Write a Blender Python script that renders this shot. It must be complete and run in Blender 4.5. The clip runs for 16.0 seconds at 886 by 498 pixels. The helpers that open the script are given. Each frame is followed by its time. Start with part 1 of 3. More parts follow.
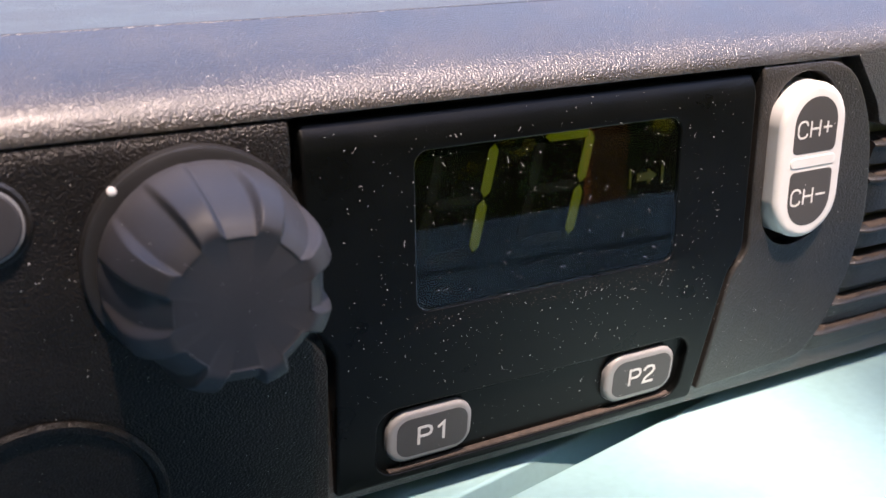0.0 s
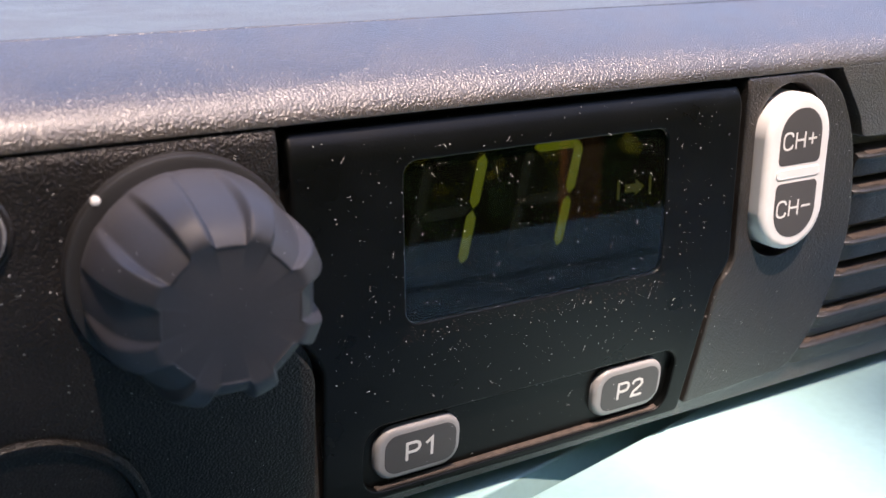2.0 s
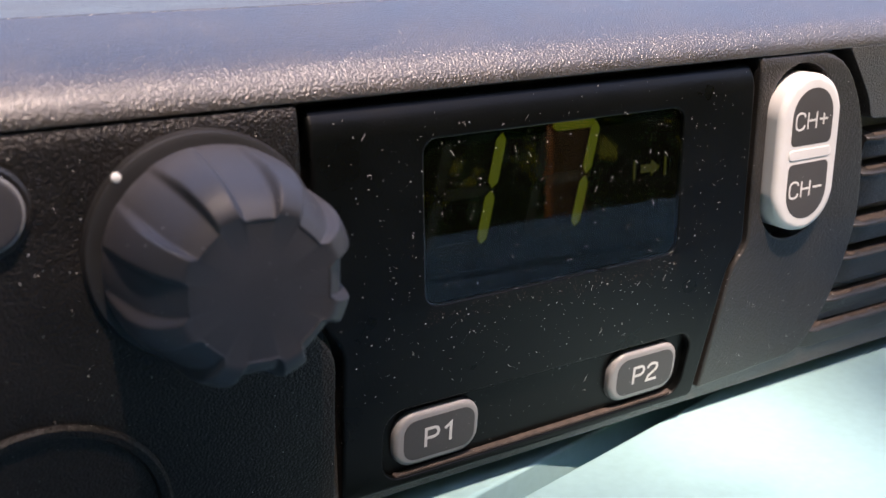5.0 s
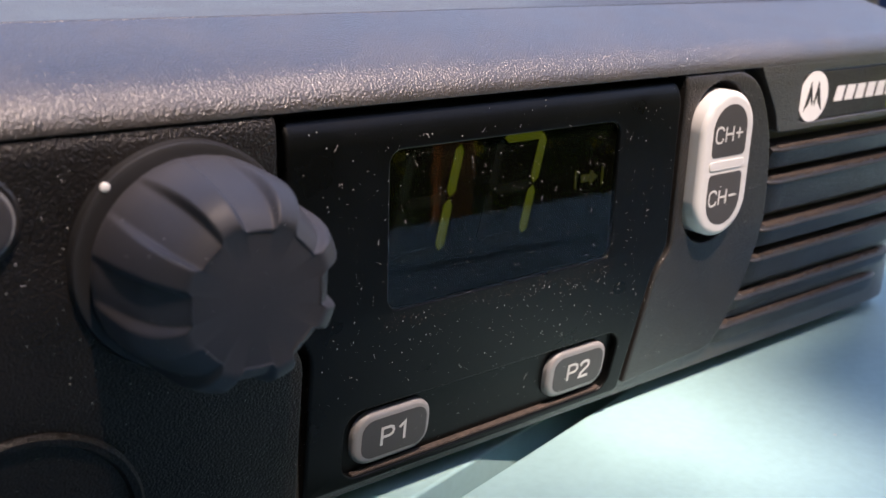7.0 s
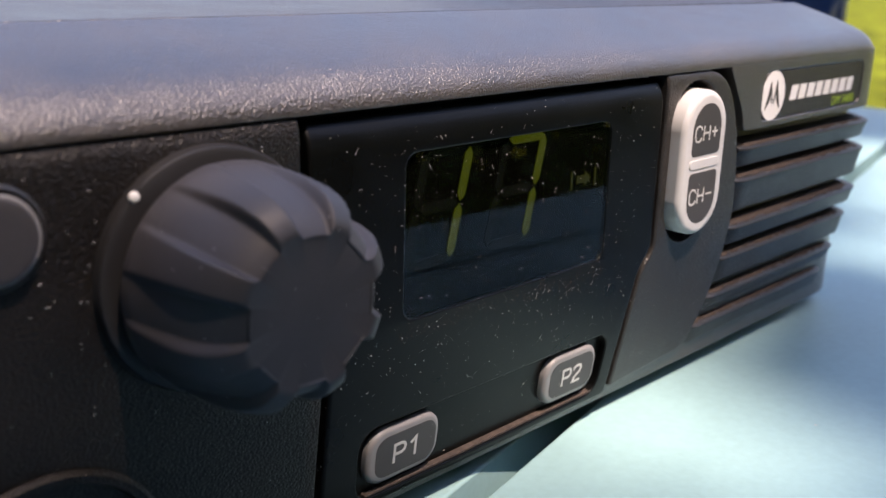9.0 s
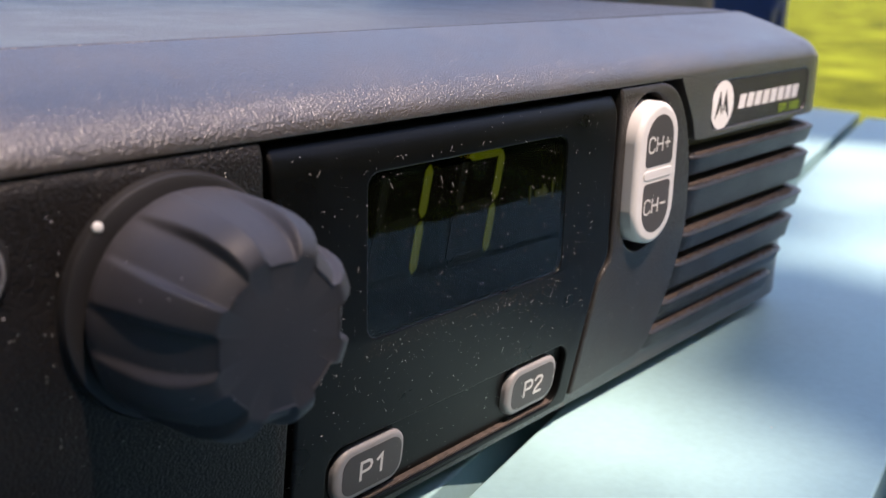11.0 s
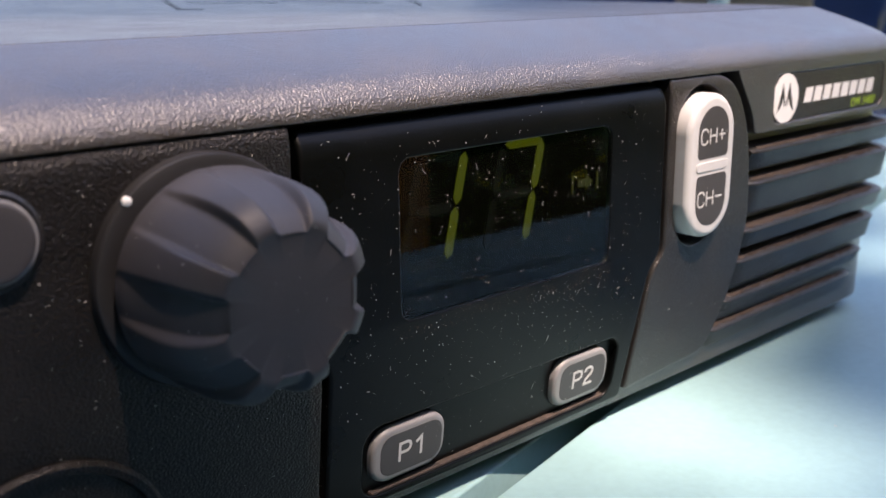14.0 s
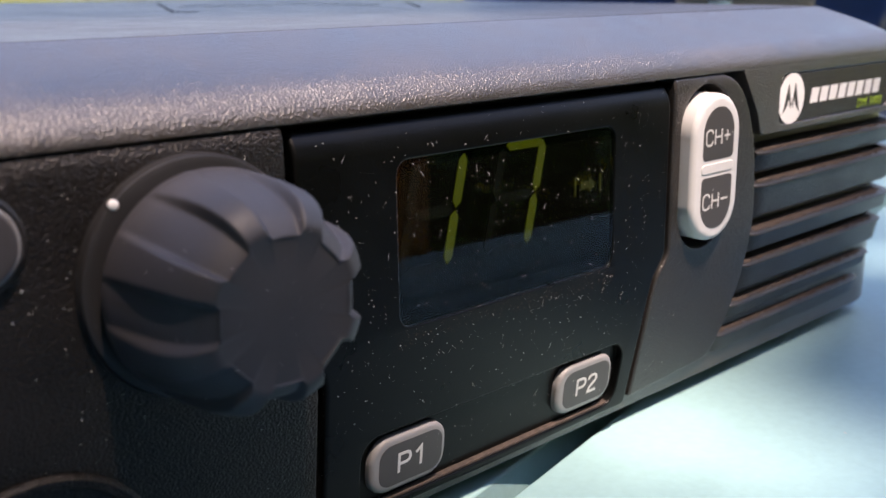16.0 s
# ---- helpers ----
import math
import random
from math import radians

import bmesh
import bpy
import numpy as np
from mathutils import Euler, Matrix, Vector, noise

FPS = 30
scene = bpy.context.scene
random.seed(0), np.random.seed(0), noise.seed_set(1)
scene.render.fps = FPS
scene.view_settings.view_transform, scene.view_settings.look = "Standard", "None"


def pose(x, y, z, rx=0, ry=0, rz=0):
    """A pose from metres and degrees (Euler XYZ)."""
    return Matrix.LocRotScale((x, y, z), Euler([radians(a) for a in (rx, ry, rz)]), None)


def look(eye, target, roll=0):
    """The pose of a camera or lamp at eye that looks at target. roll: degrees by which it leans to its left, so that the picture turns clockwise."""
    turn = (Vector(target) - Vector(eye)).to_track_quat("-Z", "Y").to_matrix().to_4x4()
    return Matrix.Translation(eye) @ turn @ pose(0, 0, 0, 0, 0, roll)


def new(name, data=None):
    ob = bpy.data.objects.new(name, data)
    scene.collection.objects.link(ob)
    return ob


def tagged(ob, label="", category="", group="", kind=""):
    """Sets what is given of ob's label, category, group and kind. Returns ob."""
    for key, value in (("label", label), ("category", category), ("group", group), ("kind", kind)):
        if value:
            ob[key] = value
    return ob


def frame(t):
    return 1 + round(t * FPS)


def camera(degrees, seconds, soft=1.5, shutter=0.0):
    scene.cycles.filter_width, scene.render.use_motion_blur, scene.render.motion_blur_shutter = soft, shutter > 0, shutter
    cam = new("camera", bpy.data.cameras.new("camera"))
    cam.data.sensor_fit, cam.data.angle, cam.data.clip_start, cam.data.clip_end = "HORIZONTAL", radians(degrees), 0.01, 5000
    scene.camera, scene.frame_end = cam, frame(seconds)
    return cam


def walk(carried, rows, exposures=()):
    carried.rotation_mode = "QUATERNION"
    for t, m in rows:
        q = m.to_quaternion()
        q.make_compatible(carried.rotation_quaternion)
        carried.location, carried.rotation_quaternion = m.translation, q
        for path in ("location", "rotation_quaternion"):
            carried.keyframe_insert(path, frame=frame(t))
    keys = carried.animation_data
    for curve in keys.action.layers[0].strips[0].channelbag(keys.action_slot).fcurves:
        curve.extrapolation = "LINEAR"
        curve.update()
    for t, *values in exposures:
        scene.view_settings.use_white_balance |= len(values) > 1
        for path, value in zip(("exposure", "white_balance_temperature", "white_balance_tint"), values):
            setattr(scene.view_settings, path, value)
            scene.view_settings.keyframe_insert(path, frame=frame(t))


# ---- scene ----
cam = camera(47.93, 16.0)
PATH = [
    (0, (0.02834, -0.09258, 0.06373), (0.11507, 0.07508, -0.00236), -0.658),
    (0.5, (0.02769, -0.08997, 0.06461), (0.11578, 0.07713, -0.00112), -0.342),
    (1, (0.02762, -0.08919, 0.06402), (0.11855, 0.07757, 0.00139), -0.094),
    (1.5, (0.02769, -0.09106, 0.06266), (0.11911, 0.07541, -0.00004), -0.133),
    (2, (0.02708, -0.09063, 0.06210), (0.11972, 0.07547, 0.00023), -0.380),
    (2.5, (0.02745, -0.09110, 0.06231), (0.11979, 0.07512, 0.00030), -0.931),
    (3, (0.02692, -0.09040, 0.06200), (0.11958, 0.07583, 0.00051), -0.989),
    (3.5, (0.02638, -0.08979, 0.06231), (0.11918, 0.07637, 0.00086), -0.954),
    (3.7, (0.02536, -0.08842, 0.06171), (0.11908, 0.07744, 0.00082), -0.954),
    (5.8, (0.02315, -0.08737, 0.05856), (0.12535, 0.07352, -0.00202), 0.240),
    (6, (0.02322, -0.08690, 0.05978), (0.12900, 0.07131, -0.00168), 0.763),
    (6.5, (0.02087, -0.08888, 0.06014), (0.13236, 0.06568, -0.00053), 1.209),
    (7, (0.01228, -0.08507, 0.06132), (0.13149, 0.06344, 0.00023), 1.868),
    (7.5, (0.01237, -0.08912, 0.05961), (0.13513, 0.05667, -0.00102), 1.496),
    (8, (0.00953, -0.08668, 0.06125), (0.13475, 0.05651, -0.00054), 2.063),
    (8.5, (0.00754, -0.08251, 0.06004), (0.13543, 0.06098, 0.00477), 1.188),
    (8.7, (0.00442, -0.07480, 0.05835), (0.13836, 0.06263, 0.00202), 1.814),
    (10.8, (0.00090, -0.06891, 0.05905), (0.14694, 0.05570, 0.00298), 1.490),
    (11, (0.00208, -0.07174, 0.06015), (0.14724, 0.05393, 0.00414), 1.356),
    (11.5, (0.00402, -0.07567, 0.05906), (0.14310, 0.05744, 0.00487), 0.350),
    (12, (0.00471, -0.08071, 0.05903), (0.13696, 0.05962, 0.00597), -0.370),
    (12.5, (0.00757, -0.07870, 0.05675), (0.13746, 0.06428, 0.00492), -0.747),
    (13, (0.00736, -0.07870, 0.05660), (0.13706, 0.06439, 0.00464), -0.631),
    (13.5, (0.00652, -0.07948, 0.05665), (0.13631, 0.06357, 0.00479), -0.580),
    (14, (0.00574, -0.08081, 0.05686), (0.13563, 0.06216, 0.00504), -0.572),
    (14.5, (0.00647, -0.08028, 0.05636), (0.13637, 0.06287, 0.00505), -0.641),
    (15, (0.00800, -0.07900, 0.05597), (0.13786, 0.06426, 0.00485), -0.651),
    (15.5, (0.00801, -0.07879, 0.05573), (0.13805, 0.06445, 0.00502), -0.792),
    (16, (0.00787, -0.07863, 0.05578), (0.13794, 0.06465, 0.00526), -0.864),
]
EXPOSURE = [(0, 1.46), (2.0, 1.54), (3.5, 1.36), (6.5, 1.12), (8.0, 0.95), (11.0, 1.02), (13.0, 1.12), (16.0, 1.12)]
walk(cam, [(t, look(eye, target, roll)) for t, eye, target, roll in PATH], [(t, stops, 6400, 31) for t, stops in EXPOSURE])
cam.data.dof.use_dof = True
cam.data.dof.focus_distance = 0.118
cam.data.dof.aperture_fstop = 38.0

# ---- world, sun ----
SUN_TO = Vector((-0.06, -0.42, 0.90)).normalized()
world = bpy.data.worlds.new("world")
scene.world = world
world.use_nodes = True
wn = world.node_tree
sky = wn.nodes.new("ShaderNodeTexSky")
sky.sky_type = "NISHITA"
sky.sun_disc = False
sky.air_density, sky.dust_density, sky.ozone_density = 1.8, 2.0, 3.5
sky.sun_elevation = math.asin(SUN_TO.z)
sky.sun_rotation = math.atan2(SUN_TO.x, SUN_TO.y)
wn.links.new(sky.outputs[0], wn.nodes["Background"].inputs[0])
wn.nodes["Background"].inputs[1].default_value = 0.15
sun = new("sun", bpy.data.lights.new("sun", "SUN"))
sun.data.energy = 5.0
sun.data.angle = radians(0.53)
sun.data.color = (1.0, 0.85, 0.64)
sun.matrix_world = look(SUN_TO * 3, (0, 0, 0))

MM = 0.001


# ---- materials ----
def material(name, colour, rough=0.5, metal=0.0, grain=0.0, grain_scale=2500.0, vary=0.15, vary_scale=120.0,
             spec=0.5, specks=0.0, speck_scale=900.0, speck_colour=(0.6, 0.6, 0.58), relief=0.00003, pebble=0.0, coat=0.0):
    """A procedural surface: colour varied at two scales, fine relief, and pale dust specks. Scales are per metre."""
    m = bpy.data.materials.new(name)
    m.use_nodes = True
    n, l = m.node_tree.nodes, m.node_tree.links
    b = n["Principled BSDF"]
    b.inputs["Metallic"].default_value = metal
    b.inputs["Specular IOR Level"].default_value = spec
    b.inputs["Coat Weight"].default_value, b.inputs["Coat Roughness"].default_value = coat, 0.35
    co = n.new("ShaderNodeTexCoord").outputs["Object"]
    big = n.new("ShaderNodeTexNoise")
    big.inputs["Scale"].default_value = vary_scale
    big.inputs["Detail"].default_value = 5
    l.new(co, big.inputs["Vector"])
    fine = n.new("ShaderNodeTexNoise")
    fine.inputs["Scale"].default_value = grain_scale
    fine.inputs["Detail"].default_value = 3
    l.new(co, fine.inputs["Vector"])
    add = n.new("ShaderNodeMath")
    add.operation = "MULTIPLY_ADD"
    l.new(fine.outputs[0], add.inputs[0])
    add.inputs[1].default_value = 0.4
    l.new(big.outputs[0], add.inputs[2])
    ramp = n.new("ShaderNodeMapRange")
    ramp.inputs[1].default_value, ramp.inputs[2].default_value = 0.45, 0.95
    ramp.inputs[3].default_value, ramp.inputs[4].default_value = 1 - vary, 1 + vary
    l.new(add.outputs[0], ramp.inputs[0])
    mul = n.new("ShaderNodeMix")
    mul.data_type, mul.blend_type = "RGBA", "MULTIPLY"
    mul.inputs[0].default_value = 1
    mul.inputs[6].default_value = (*colour, 1)
    l.new(ramp.outputs[0], mul.inputs[7])
    last = mul.outputs[2]
    rr = n.new("ShaderNodeMapRange")
    rr.inputs[1].default_value, rr.inputs[2].default_value = 0.3, 0.7
    rr.inputs[3].default_value, rr.inputs[4].default_value = max(0.02, rough - 0.06), min(1, rough + 0.06)
    l.new(big.outputs[0], rr.inputs[0])
    l.new(rr.outputs[0], b.inputs["Roughness"])
    if specks:
        v = n.new("ShaderNodeTexVoronoi")
        v.inputs["Scale"].default_value = speck_scale
        l.new(co, v.inputs["Vector"])
        pick = n.new("ShaderNodeSeparateColor")
        l.new(v.outputs["Color"], pick.inputs[0])
        near = n.new("ShaderNodeMath")
        near.operation = "LESS_THAN"
        size = n.new("ShaderNodeMath")
        size.operation = "MULTIPLY"
        l.new(pick.outputs[1], size.inputs[0])
        size.inputs[1].default_value = 0.14
        l.new(v.outputs["Distance"], near.inputs[0])
        l.new(size.outputs[0], near.inputs[1])
        some = n.new("ShaderNodeMath")
        some.operation = "LESS_THAN"
        l.new(pick.outputs[0], some.inputs[0])
        some.inputs[1].default_value = specks
        both = n.new("ShaderNodeMath")
        both.operation = "MULTIPLY"
        l.new(near.outputs[0], both.inputs[0])
        l.new(some.outputs[0], both.inputs[1])
        mix = n.new("ShaderNodeMix")
        mix.data_type = "RGBA"
        l.new(both.outputs[0], mix.inputs[0])
        l.new(last, mix.inputs[6])
        mix.inputs[7].default_value = (*speck_colour, 1)
        last = mix.outputs[2]
    l.new(last, b.inputs["Base Color"])
    if grain:
        bump = n.new("ShaderNodeBump")
        bump.inputs["Strength"].default_value = grain
        bump.inputs["Distance"].default_value = relief
        height = fine.outputs[0]
        if pebble:
            cell = n.new("ShaderNodeTexVoronoi")
            cell.feature = "SMOOTH_F1"
            cell.inputs["Scale"].default_value = pebble
            cell.inputs["Smoothness"].default_value = 0.6
            l.new(co, cell.inputs["Vector"])
            sum_up = n.new("ShaderNodeMath")
            sum_up.operation = "MULTIPLY_ADD"
            l.new(cell.outputs["Distance"], sum_up.inputs[0])
            sum_up.inputs[1].default_value = -2.2
            l.new(fine.outputs[0], sum_up.inputs[2])
            height = sum_up.outputs[0]
        l.new(height, bump.inputs["Height"])
        l.new(bump.outputs[0], b.inputs["Normal"])
    return m


def glow(name, colour, strength):
    m = bpy.data.materials.new(name)
    m.use_nodes = True
    b = m.node_tree.nodes["Principled BSDF"]
    b.inputs["Base Color"].default_value = (0.01, 0.012, 0.004, 1)
    b.inputs["Emission Color"].default_value = (*colour, 1)
    b.inputs["Emission Strength"].default_value = strength
    return m


def clear_pane(name):
    m = bpy.data.materials.new(name)
    m.use_nodes = True
    n, l = m.node_tree.nodes, m.node_tree.links
    n.remove(n["Principled BSDF"])
    see = n.new("ShaderNodeBsdfTransparent")
    see.inputs[0].default_value = (0.75, 0.78, 0.74, 1)
    gloss = n.new("ShaderNodeBsdfGlossy")
    gloss.inputs["Roughness"].default_value = 0.0
    face = n.new("ShaderNodeLayerWeight")
    face.inputs[0].default_value = 0.5
    steep = n.new("ShaderNodeMath")
    steep.operation = "POWER"
    l.new(face.outputs["Facing"], steep.inputs[0])
    steep.inputs[1].default_value = 5.0
    fres = n.new("ShaderNodeMath")
    fres.operation = "MULTIPLY_ADD"
    l.new(steep.outputs[0], fres.inputs[0])
    fres.inputs[1].default_value, fres.inputs[2].default_value = 0.9, 0.034
    mix = n.new("ShaderNodeMixShader")
    l.new(fres.outputs[0], mix.inputs[0])
    l.new(see.outputs[0], mix.inputs[1])
    l.new(gloss.outputs[0], mix.inputs[2])
    l.new(mix.outputs[0], n["Material Output"].inputs[0])
    return m


M_CASE = material("textured_black_case", (0.029, 0.0235, 0.0185), 0.34, spec=1.0, grain=1.0, grain_scale=6000, relief=0.00006, pebble=4000, specks=0.10, speck_scale=2600, vary=0.3, coat=0.6)
M_LID = material("painted_metal_lid", (0.030, 0.029, 0.031), 0.42, spec=0.9, grain=1.0, grain_scale=5200, relief=0.000055, pebble=3400, specks=0.12, speck_scale=2200, vary=0.25, coat=0.15)
# Darker, less glossy copy of the case plastic, for the poorly lit front.
M_FRONT = material("shaded_fascia_copy", (0.011, 0.0095, 0.0085), 0.34, spec=0.32, grain=1.0, grain_scale=5200, relief=0.00006, pebble=4000, specks=0.14, speck_scale=2600, vary=0.4)
M_PANEL = material("smooth_black_panel", (0.0022, 0.0026, 0.0026), 0.32, spec=0.17, grain=0.2, grain_scale=4000, relief=0.000015, pebble=4500, specks=0.16, speck_scale=2200, speck_colour=(0.4, 0.42, 0.4))
# Lighter than the left fascia, to put sunlight into right fascia and bars.
M_TRIM = material("sunlit_black_trim", (0.018, 0.0165, 0.0150), 0.40, spec=0.65, grain=1.0, relief=0.00003, grain_scale=5200, pebble=3600, specks=0.16, speck_scale=2400, vary=0.3)
M_KEY = material("grey_translucent_plastic", (0.22, 0.22, 0.22), 0.45, vary=0.04, grain=0.05)
# Near-black for shade in recesses, seam and emblem lines; also the feet.
M_DARK = material("recess_shade_and_feet", (0.006, 0.006, 0.006), 0.7)
M_KNOB = material("rubber_knob", (0.043, 0.041, 0.044), 0.55, spec=0.6, grain=0.5, grain_scale=5000, relief=0.00002, specks=0.12, speck_scale=2400, vary=0.25)
M_RING = material("knob_collar_plastic", (0.02, 0.02, 0.021), 0.45, spec=0.4, grain=0.3, relief=0.00002, grain_scale=5000, specks=0.10, speck_scale=2200)
M_WHITE = material("pale_translucent_plastic", (0.50, 0.51, 0.51), 0.45, vary=0.04, grain=0.05)
M_GREY = material("grey_button_print", (0.045, 0.044, 0.044), 0.5, vary=0.1, grain=0.1, specks=0.06, speck_scale=1200)
M_INK = material("pale_print", (0.50, 0.51, 0.50), 0.6, vary=0.06)
M_BADGE = material("white_badge_print", (0.80, 0.80, 0.78), 0.5, vary=0.03)
M_GREEN = material("green_print", (0.33, 0.50, 0.04), 0.5, vary=0.05)
# Brown of the dust below the window; also paints the tray's sunlit edge.
M_BROWN = material("brown_dust_and_ledge_light", (0.055, 0.041, 0.033), 0.9, vary=0.5, vary_scale=900, grain=1.0)
# Brown of the ledge dust, with the ledges' sunlit look put in.
M_LEDGE = material("ledge_dust_light", (0.046, 0.036, 0.030), 0.8, spec=0.2, vary=0.35, vary_scale=700, grain=1.0, grain_scale=3000, relief=0.00005)
M_LCD = material("dark_display_backing", (0.004, 0.004, 0.003), 0.8, spec=0.0)
M_GHOST = material("unlit_segment", (0.012, 0.013, 0.012), 0.8, spec=0.0)
M_SEG = glow("lit_segment", (0.40, 0.50, 0.0), 0.075)
M_ICON = glow("lit_icon", (0.40, 0.42, 0.02), 0.03)
M_PANE = clear_pane("display_pane")
M_TABLE = material("pale_turquoise_paint", (0.265, 0.445, 0.455), 0.45, vary=0.12, vary_scale=22, grain=0.25, grain_scale=700, relief=0.0001, specks=0.02, speck_scale=260, speck_colour=(0.42, 0.47, 0.45))
# Darker copy of the table paint, for shade in the joints.
M_JOINT_SHADE = material("turquoise_joint_shade", (0.03, 0.12, 0.13), 0.7)
M_BLUE = material("dark_blue_cloth", (0.014, 0.045, 0.17), 0.42, vary=0.4, vary_scale=20, grain=0.6, grain_scale=900)
M_TAN = material("tan_surface", (0.30, 0.22, 0.17), 0.6, vary=0.3, vary_scale=60, grain=0.3)
M_STEEL = material("nickel_plate", (0.65, 0.64, 0.62), 0.25, metal=1.0, vary=0.1)
M_GRASS = material("sunlit_grass", (0.105, 0.125, 0.008), 0.9, spec=0.03, vary=0.8, vary_scale=2, grain=0.0)
M_BLADE = material("grass_blade", (0.20, 0.215, 0.006), 0.7, spec=0.1, vary=0.7, vary_scale=3)
M_LEAF = material("leaf", (0.06, 0.11, 0.02), 0.5, vary=0.3, vary_scale=8)
M_BARK = material("bark", (0.12, 0.08, 0.06), 0.9, vary=0.5, vary_scale=14, grain=1.0, grain_scale=120)
M_UPRIGHT = material("orange_brown_upright", (0.55, 0.22, 0.07), 0.7, vary=0.35, vary_scale=60, grain=0.5, grain_scale=500)
M_STREAK = material("dry_speck", (0.52, 0.52, 0.50), 0.8)


# ---- building helpers; lengths in millimetres ----
def finish(name, bm, mat, parent=None, label="", smooth=True):
    bmesh.ops.scale(bm, vec=(MM, MM, MM), verts=bm.verts)
    bmesh.ops.recalc_face_normals(bm, faces=bm.faces)
    me = bpy.data.meshes.new(name)
    bm.to_mesh(me)
    bm.free()
    if smooth:
        me.polygons.foreach_set("use_smooth", [True] * len(me.polygons))
        me.set_sharp_from_angle(angle=radians(38))
    me.materials.append(mat)
    ob = new(name, me)
    if smooth:
        flat = ob.modifiers.new("flat_faces", "WEIGHTED_NORMAL")
        flat.weight, flat.keep_sharp = 100, True
    if parent:
        ob.parent = parent
    if label:
        ob["label"] = label
    return ob


part = finish


def lean(z):
    """How far the front falls back below the display."""
    return max(0.0, 20.0 - z) * 0.115


def offset(loop, d):
    """The loop moved inwards by d (counter-clockwise loops)."""
    out, n = [], len(loop)
    for i in range(n):
        a, b, c = (Vector(loop[(i + k) % n]) for k in (-1, 0, 1))
        e, f = (b - a).normalized(), (c - b).normalized()
        p, q = Vector((-e.y, e.x)), Vector((-f.y, f.x))
        s = p + q
        out.append(tuple(b + s * (d / max(0.25, 1 + p.dot(q)))))
    return out


def rounded(points, r, steps=5):
    """A polygon with its corners rounded; r: one radius, or one for each corner."""
    out, n = [], len(points)
    for i in range(n):
        a, b, c = (Vector(points[(i + k) % n]) for k in (-1, 0, 1))
        q = r[i] if isinstance(r, (list, tuple)) else r
        if q <= 0:
            out.append(tuple(b))
            continue
        u, w = (a - b), (c - b)
        k = min(q, u.length * 0.49, w.length * 0.49)
        p0, p2 = b + u.normalized() * k, b + w.normalized() * k
        for s in range(steps + 1):
            t = s / steps
            wt = max(0.05, math.cos((math.pi - u.angle(w)) / 2))
            out.append(tuple(((1 - t) ** 2 * p0 + 2 * wt * t * (1 - t) * b + t * t * p2) / ((1 - t) ** 2 + 2 * wt * t * (1 - t) + t * t)))
    return out


def box2(x0, x1, z0, z1, r, steps=5):
    return rounded([(x0, z0), (x1, z0), (x1, z1), (x0, z1)], r, steps)


def plate(outer, y0, y1, r=0.5, holes=(), bend=True, shift=None, slices=(16, 12, 8, 4, 0), hole_r=0.25):
    """A plate in the x-z plane from its front y0 to its back y1, with rounded front edges and holes."""
    bm = bmesh.new()
    loops = []
    for loop, rr, sign in [(outer, r, 1)] + [(h, hole_r, -1) for h in holes]:
        rows = []
        for k in range(4):
            a = k / 3 * math.pi / 2
            d, y = rr * (1 - math.sin(a)), y0 + rr * (1 - math.cos(a))
            rows.append([bm.verts.new((x, y, z)) for x, z in offset(loop, sign * d)])
        rows.append([bm.verts.new((x, y1, z)) for x, z in loop])
        n = len(loop)
        for p, q in zip(rows, rows[1:]):
            for i in range(n):
                bm.faces.new((p[i], p[(i + 1) % n], q[(i + 1) % n], q[i]))
        loops.append(rows)
    for at in (0, -1):
        edges = [bm.edges.get((rows[at][i], rows[at][(i + 1) % len(rows[at])])) for rows in loops for i in range(len(rows[at]))]
        bmesh.ops.triangle_fill(bm, use_beauty=True, use_dissolve=False, edges=edges)
    if bend:
        for z in (43.0, 42.6, 42.2, 41.6, 41.0, 40.3, 39.6, 20) + tuple(slices):
            bmesh.ops.bisect_plane(bm, geom=bm.verts[:] + bm.edges[:] + bm.faces[:], plane_co=(0, 0, z), plane_no=(0, 0, 1))
        for v in bm.verts:
            v.co.y += lean(v.co.z)
    if shift:
        for v in bm.verts:
            v.co.y += shift(v.co)
    return bm


def lathe(profile, cx, cz, steps=48, radius=None):
    """A turned form about an axis along y; profile: (r, y). radius(r, y, angle) may change r."""
    bm = bmesh.new()
    rows = []
    for r, y in profile:
        row = []
        for i in range(steps):
            a = 2 * math.pi * i / steps
            q = radius(r, y, a) if radius else r
            row.append(bm.verts.new((cx + q * math.cos(a), y, cz + q * math.sin(a))))
        rows.append(row)
    for p, q in zip(rows, rows[1:]):
        for i in range(steps):
            bm.faces.new((p[i], p[(i + 1) % steps], q[(i + 1) % steps], q[i]))
    bm.faces.new(rows[0])
    bm.faces.new(rows[-1])
    return bm


def block(x0, x1, y0, y1, z0, z1, r=0.0, seg=3):
    bm = bmesh.new()
    bmesh.ops.create_cube(bm, size=1, matrix=Matrix.LocRotScale(((x0 + x1) / 2, (y0 + y1) / 2, (z0 + z1) / 2), None, (x1 - x0, y1 - y0, z1 - z0)))
    if r:
        bmesh.ops.bevel(bm, geom=bm.edges[:], offset=r, segments=seg, affect="EDGES", profile=0.5)
    return bm


